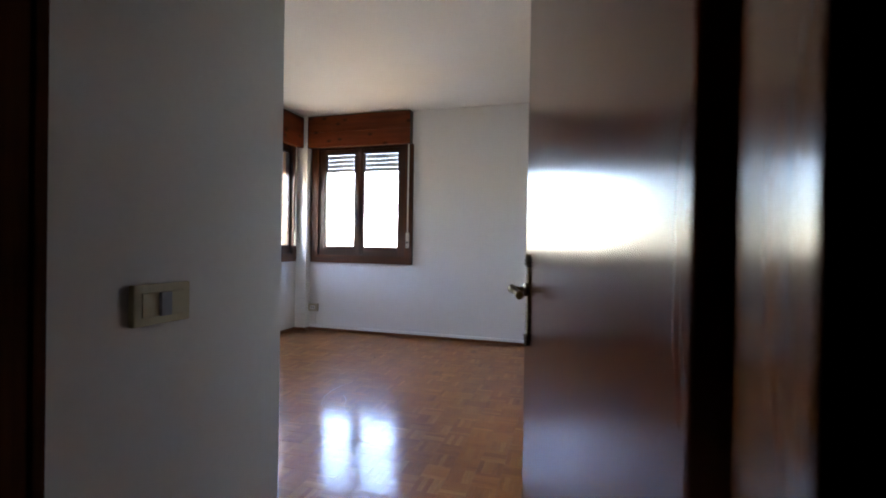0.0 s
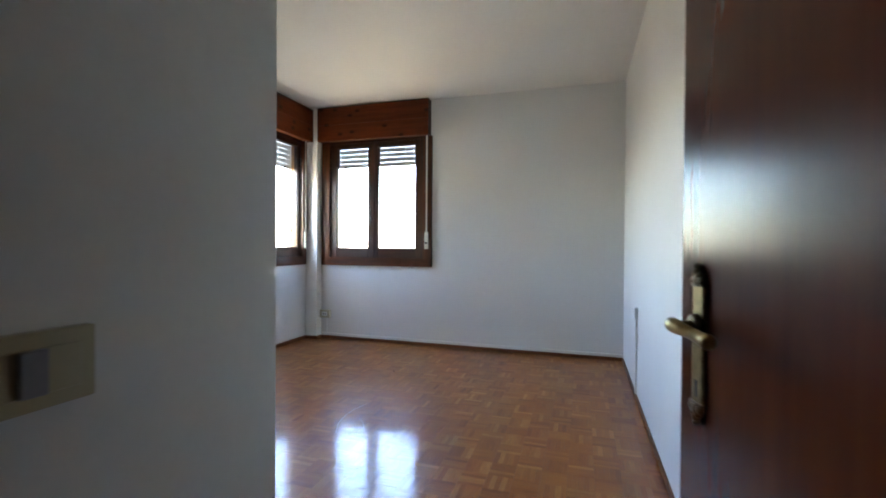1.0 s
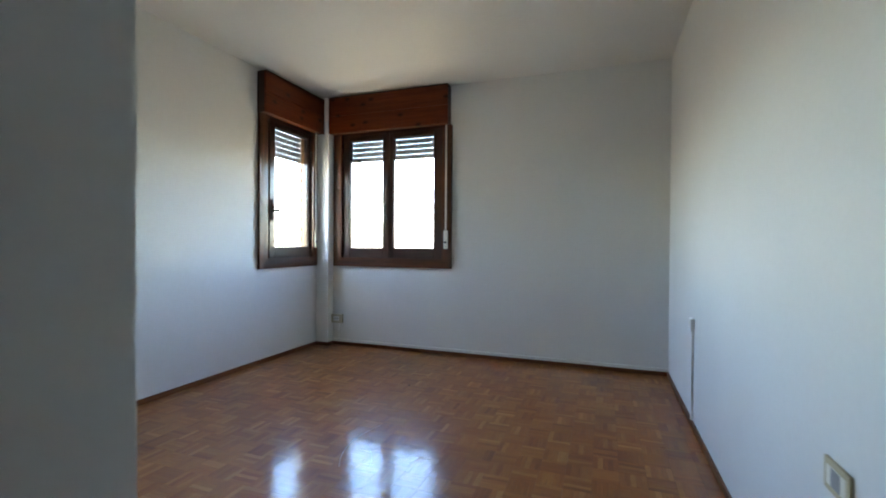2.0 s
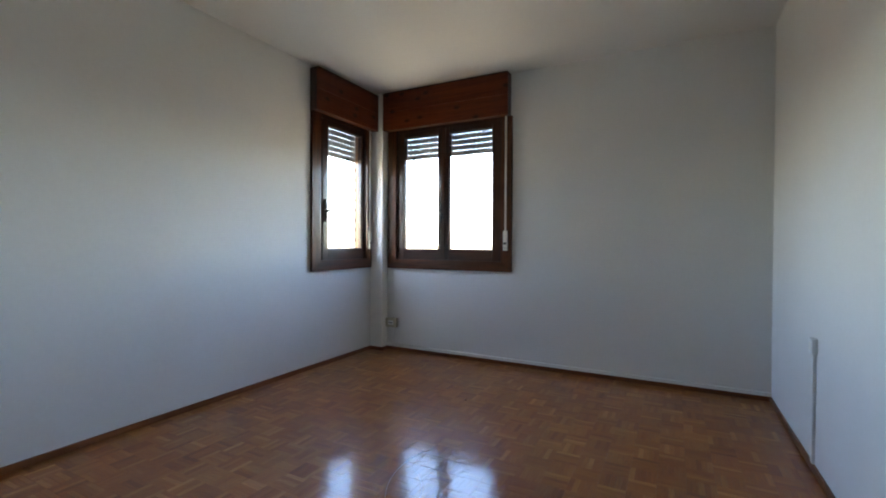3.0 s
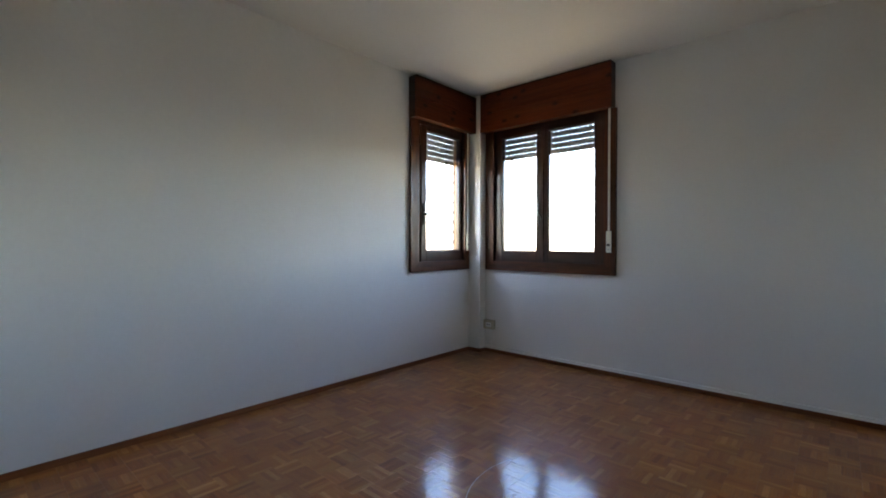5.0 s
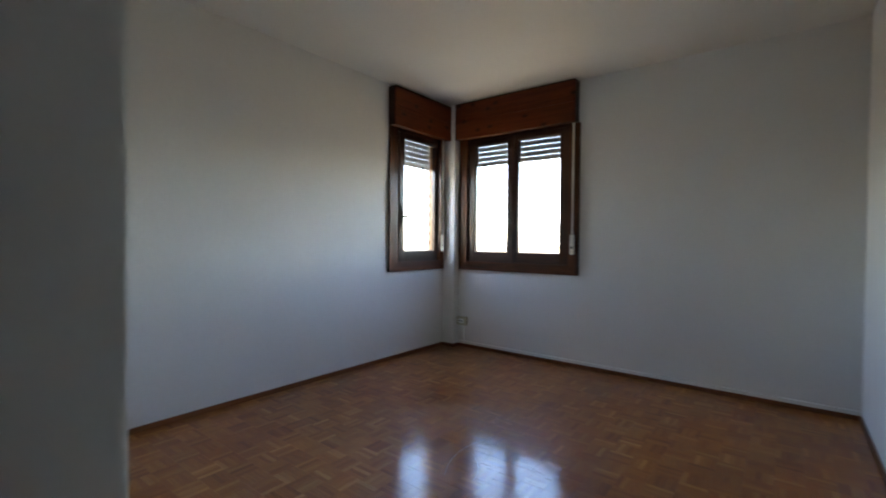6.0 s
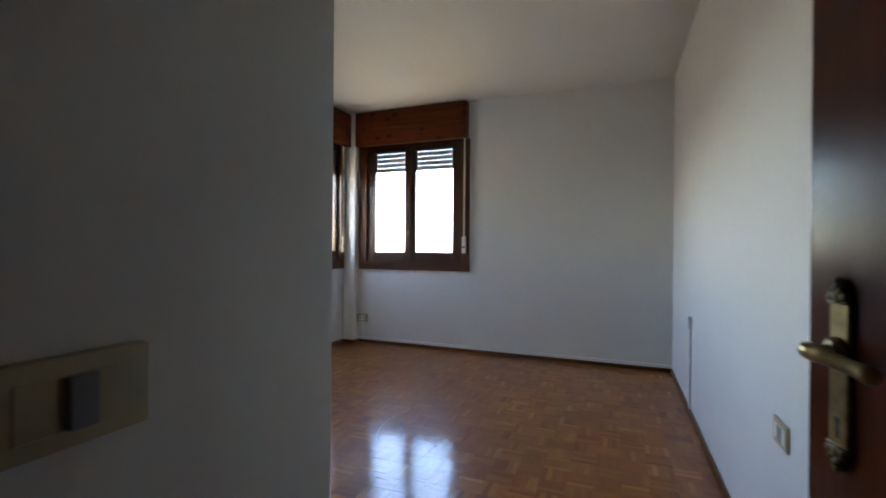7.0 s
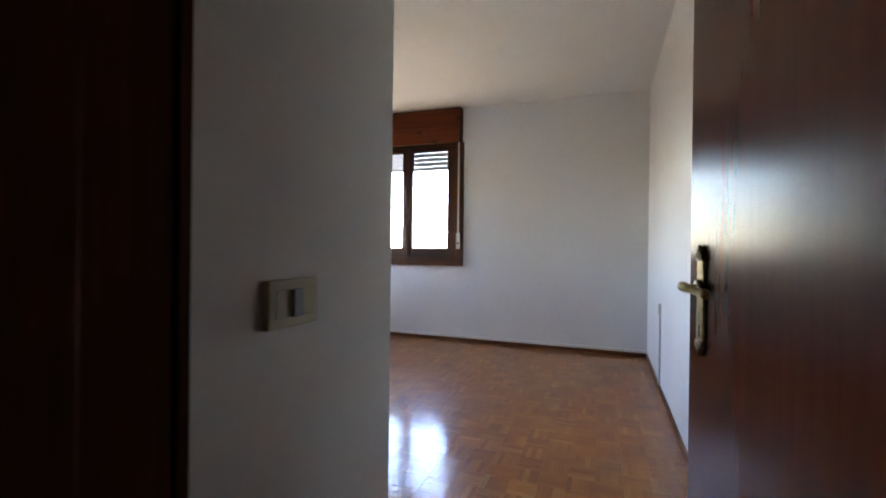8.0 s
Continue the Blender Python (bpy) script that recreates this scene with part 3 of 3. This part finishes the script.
# ---- electrical fittings ----
def plate_thing(name, m, w, h, thick, mat, label, category, modules, mod_mat):
    """A wall plate: local x along the wall, y out of the wall, z up; modules as (x0, x1, z0, z1, proud)."""
    ob = root(name, m.translation, label, category)
    bm = bmesh.new()
    block(bm, -w / 2, w / 2, 0.0005, thick, -h / 2, h / 2, bevel=0.003, m=m)
    pl = part("plate", bm, mat, ob)
    for x0, x1, z0, z1, p, mm in modules:
        bm = bmesh.new()
        block(bm, x0, x1, thick - 0.002, thick + p, z0, z1, bevel=0.0012, seg=1, m=m)
        part("module", bm, mm or mod_mat, pl)
    return ob


ALONG_PASSAGE = Matrix(((0, 1, 0, XP), (-1, 0, 0, -4.267), (0, 0, 1, 0.977), (0, 0, 0, 1)))
plate_thing("light_switch", ALONG_PASSAGE, 0.122, 0.078, 0.015, CREAM, "cream plastic light switch with one grey rocker", "light switch",
            [(-0.046, 0.046, -0.0235, 0.0235, 0.0015, CREAM), (-0.0115, 0.0115, -0.0225, 0.0225, 0.009, GREY)], GREY)
ON_FAR = Matrix(((-1, 0, 0, -3.262), (0, -1, 0, 0), (0, 0, 1, 0.288), (0, 0, 0, 1)))
plate_thing("wall_socket", ON_FAR, 0.132, 0.094, 0.035, SOCK, "ivory surface-mounted double socket by the pillar", "wall socket",
            [(-0.035, 0.035, -0.024, 0.024, 0.002, WHITE_PL), (-0.02, -0.006, -0.006, 0.006, 0.003, DARK), (0.006, 0.02, -0.006, 0.006, 0.003, DARK)], DARK)
ON_RIGHT = Matrix(((0, -1, 0, 0), (1, 0, 0, -2.885), (0, 0, 1, 0.558), (0, 0, 0, 1)))
plate_thing("wall_outlet", ON_RIGHT, 0.122, 0.078, 0.009, CREAM, "cream wall outlet plate with a dark module", "wall outlet",
            [(-0.046, 0.046, -0.0235, 0.0235, 0.0012, IVORY), (-0.022, 0.022, -0.0225, 0.0225, 0.002, GREY)], GREY)
JACK = Matrix(((0, -1, 0, 0), (1, 0, 0, -1.10), (0, 0, 1, 0.622), (0, 0, 0, 1)))
plate_thing("phone_jack", JACK, 0.062, 0.076, 0.024, WHITE_PL, "small white surface box above a vertical cable duct", "phone jack", [(-0.02, 0.02, -0.02, 0.02, 0.001, IVORY)], IVORY)
duct = root("cable_duct", (0, -1.05, BH), "white plastic cable duct down to the baseboard", "cable duct")
bm = bmesh.new()
block(bm, -0.014, -0.0005, -1.112, -1.082, BH + 0.001, 0.582, bevel=0.002, m=None)
part("duct", bm, WHITE_PL, duct)
duct2 = root("cable_duct", (-1.66, 0, BH), "white cable duct along the foot of the wall", "cable duct")
bm = bmesh.new()
block(bm, PX + 0.013, -0.002, -0.022, -0.0005, 0.038, 0.066, bevel=0.003)
part("duct", bm, WHITE_PL, duct2)
bm = bmesh.new()
block(bm, -3.256, -3.242, -0.011, -0.0005, 0.066, 0.244, bevel=0.002)
part("riser", bm, WHITE_PL, duct2, "short white riser to the socket")

# ---- floor ----
floor = solid("floor", [(XL - T, 0.15, YD1, T, -0.1, -0.008)], GROUT, "old varnished mosaic parquet in a basket pattern", "floor")
PITCH, N = 0.1225, 5
SW = PITCH / N
X0, Y0 = XL - 0.03, YD1
rng = random.Random(7)


def strip_geo(cx, cy, lengthwise, tilt):
    """A strip with eased top edges: eight corners and five faces; lengthwise along x or along y."""
    a, b = (PITCH / 2 - 0.0005, SW / 2 - 0.00012)
    if not lengthwise:
        a, b = b, a
    e, top, low = 0.00022, 0.0, -0.008
    tx, ty, dz = tilt
    def z(x, y):
        return top + dz + tx * x + ty * y
    pts = [(cx + sx * a, cy + sy * b, low + 0.0) for sx, sy in ((-1, -1), (1, -1), (1, 1), (-1, 1))]
    pts += [(cx + sx * a, cy + sy * b, z(sx * a, sy * b) - e) for sx, sy in ((-1, -1), (1, -1), (1, 1), (-1, 1))]
    pts += [(cx + sx * (a - e), cy + sy * (b - e), z(sx * a, sy * b)) for sx, sy in ((-1, -1), (1, -1), (1, 1), (-1, 1))]
    faces = [(8, 9, 10, 11)] + [(4 + i, 4 + (i + 1) % 4, 8 + (i + 1) % 4, 8 + i) for i in range(4)] + [(i, (i + 1) % 4, 4 + (i + 1) % 4, 4 + i) for i in range(4)]
    return pts, faces


def along_uv(me, flags):
    """Lays the grain along each strip: u along it, v across it, from the corner positions."""
    layer = me.uv_layers.new(name="along")
    per = 9
    for p in me.polygons:
        lengthwise = flags[p.index // per]
        for li in p.loop_indices:
            co = me.vertices[me.loops[li].vertex_index].co
            layer.data[li].uv = (co.x, co.y) if lengthwise else (co.y, co.x)


verts, faces, flags = [], [], []
near = []
nx, ny = int(-X0 / PITCH) + 1, int(-YD1 / PITCH) + 1
for i in range(nx):
    for j in range(ny):
        x, y = X0 + (i + 0.5) * PITCH, Y0 + (j + 0.5) * PITCH
        if x < XP - 0.1 and y < YB - 0.1:
            continue
        lengthwise = (i + j) % 2 == 0
        for k in range(N):
            o = (k - (N - 1) / 2) * SW
            cx, cy = (x, y + o) if lengthwise else (x + o, y)
            tilt = (rng.gauss(0, 0.0034), rng.gauss(0, 0.0034), rng.uniform(-0.00015, 0.00015))
            if -1.65 < x < -0.42 and -2.45 < y < -1.72:
                near.append((cx, cy, lengthwise, tilt))
                continue
            p, f = strip_geo(cx, cy, lengthwise, tilt)
            n0 = len(verts)
            verts += p
            faces += [tuple(n0 + q for q in g) for g in f]
            flags.append(lengthwise)
me = bpy.data.meshes.new("parquet_field")
me.from_pydata(verts, [], faces)
me.materials.append(FIELD)
along_uv(me, flags)
field = new("parquet_field", me)
field.parent = floor
tagged(field, "small varnished hardwood strips laid in squares", "", "", "stuff")
shared = {}
for lw in (True, False):
    p, f = strip_geo(0, 0, lw, (0, 0, 0))
    me = bpy.data.meshes.new("parquet_strip")
    me.from_pydata(p, [], f)
    me.materials.append(STRIP)
    along_uv(me, [lw])
    shared[lw] = me
for cx, cy, lw, tilt in near:
    s = new("parquet_strip", shared[lw])
    s.location = (cx, cy, tilt[2])
    s.rotation_euler = (tilt[1], -tilt[0], 0)
    s.parent = floor

# long curved scratch in the varnish
bm = bmesh.new()
for a0, a1, cx, cy, r, w in ((2.72, 3.75, -1.303, -1.996, 0.53, 0.0025), (0.2, 1.0, -1.953, -2.326, 0.36, 0.0012)):
    prev = None
    for k in range(25):
        t = a0 + (a1 - a0) * k / 24
        d = Vector((math.cos(t), math.sin(t), 0))
        ww = w * (0.4 + 0.6 * math.sin(math.pi * k / 24)) * (0.7 + 0.3 * math.sin(k * 2.3))
        pair = [bm.verts.new(Vector((cx, cy, 0.0014)) + d * (r + s * ww)) for s in (-1, 1)]
        if prev:
            bm.faces.new((prev[0], prev[1], pair[1], pair[0]))
        prev = pair
part("scratch", bm, SCRATCH, floor, "pale curved scratch in the varnish")

# a dark crumb lying on the parquet
bm = bmesh.new()
ball(bm, (-1.937, -1.025, 0.004), (0.008, 0.006, 0.004), None, 8, 6)
for v in bm.verts:
    v.co += Vector((noise.noise(v.co * 300), noise.noise(v.co * 300 + Vector((5, 0, 0))), 0)) * 0.002
tagged(new("crumb", finish("crumb", bm, DARK)), "small dark crumb lying on the parquet", "debris")
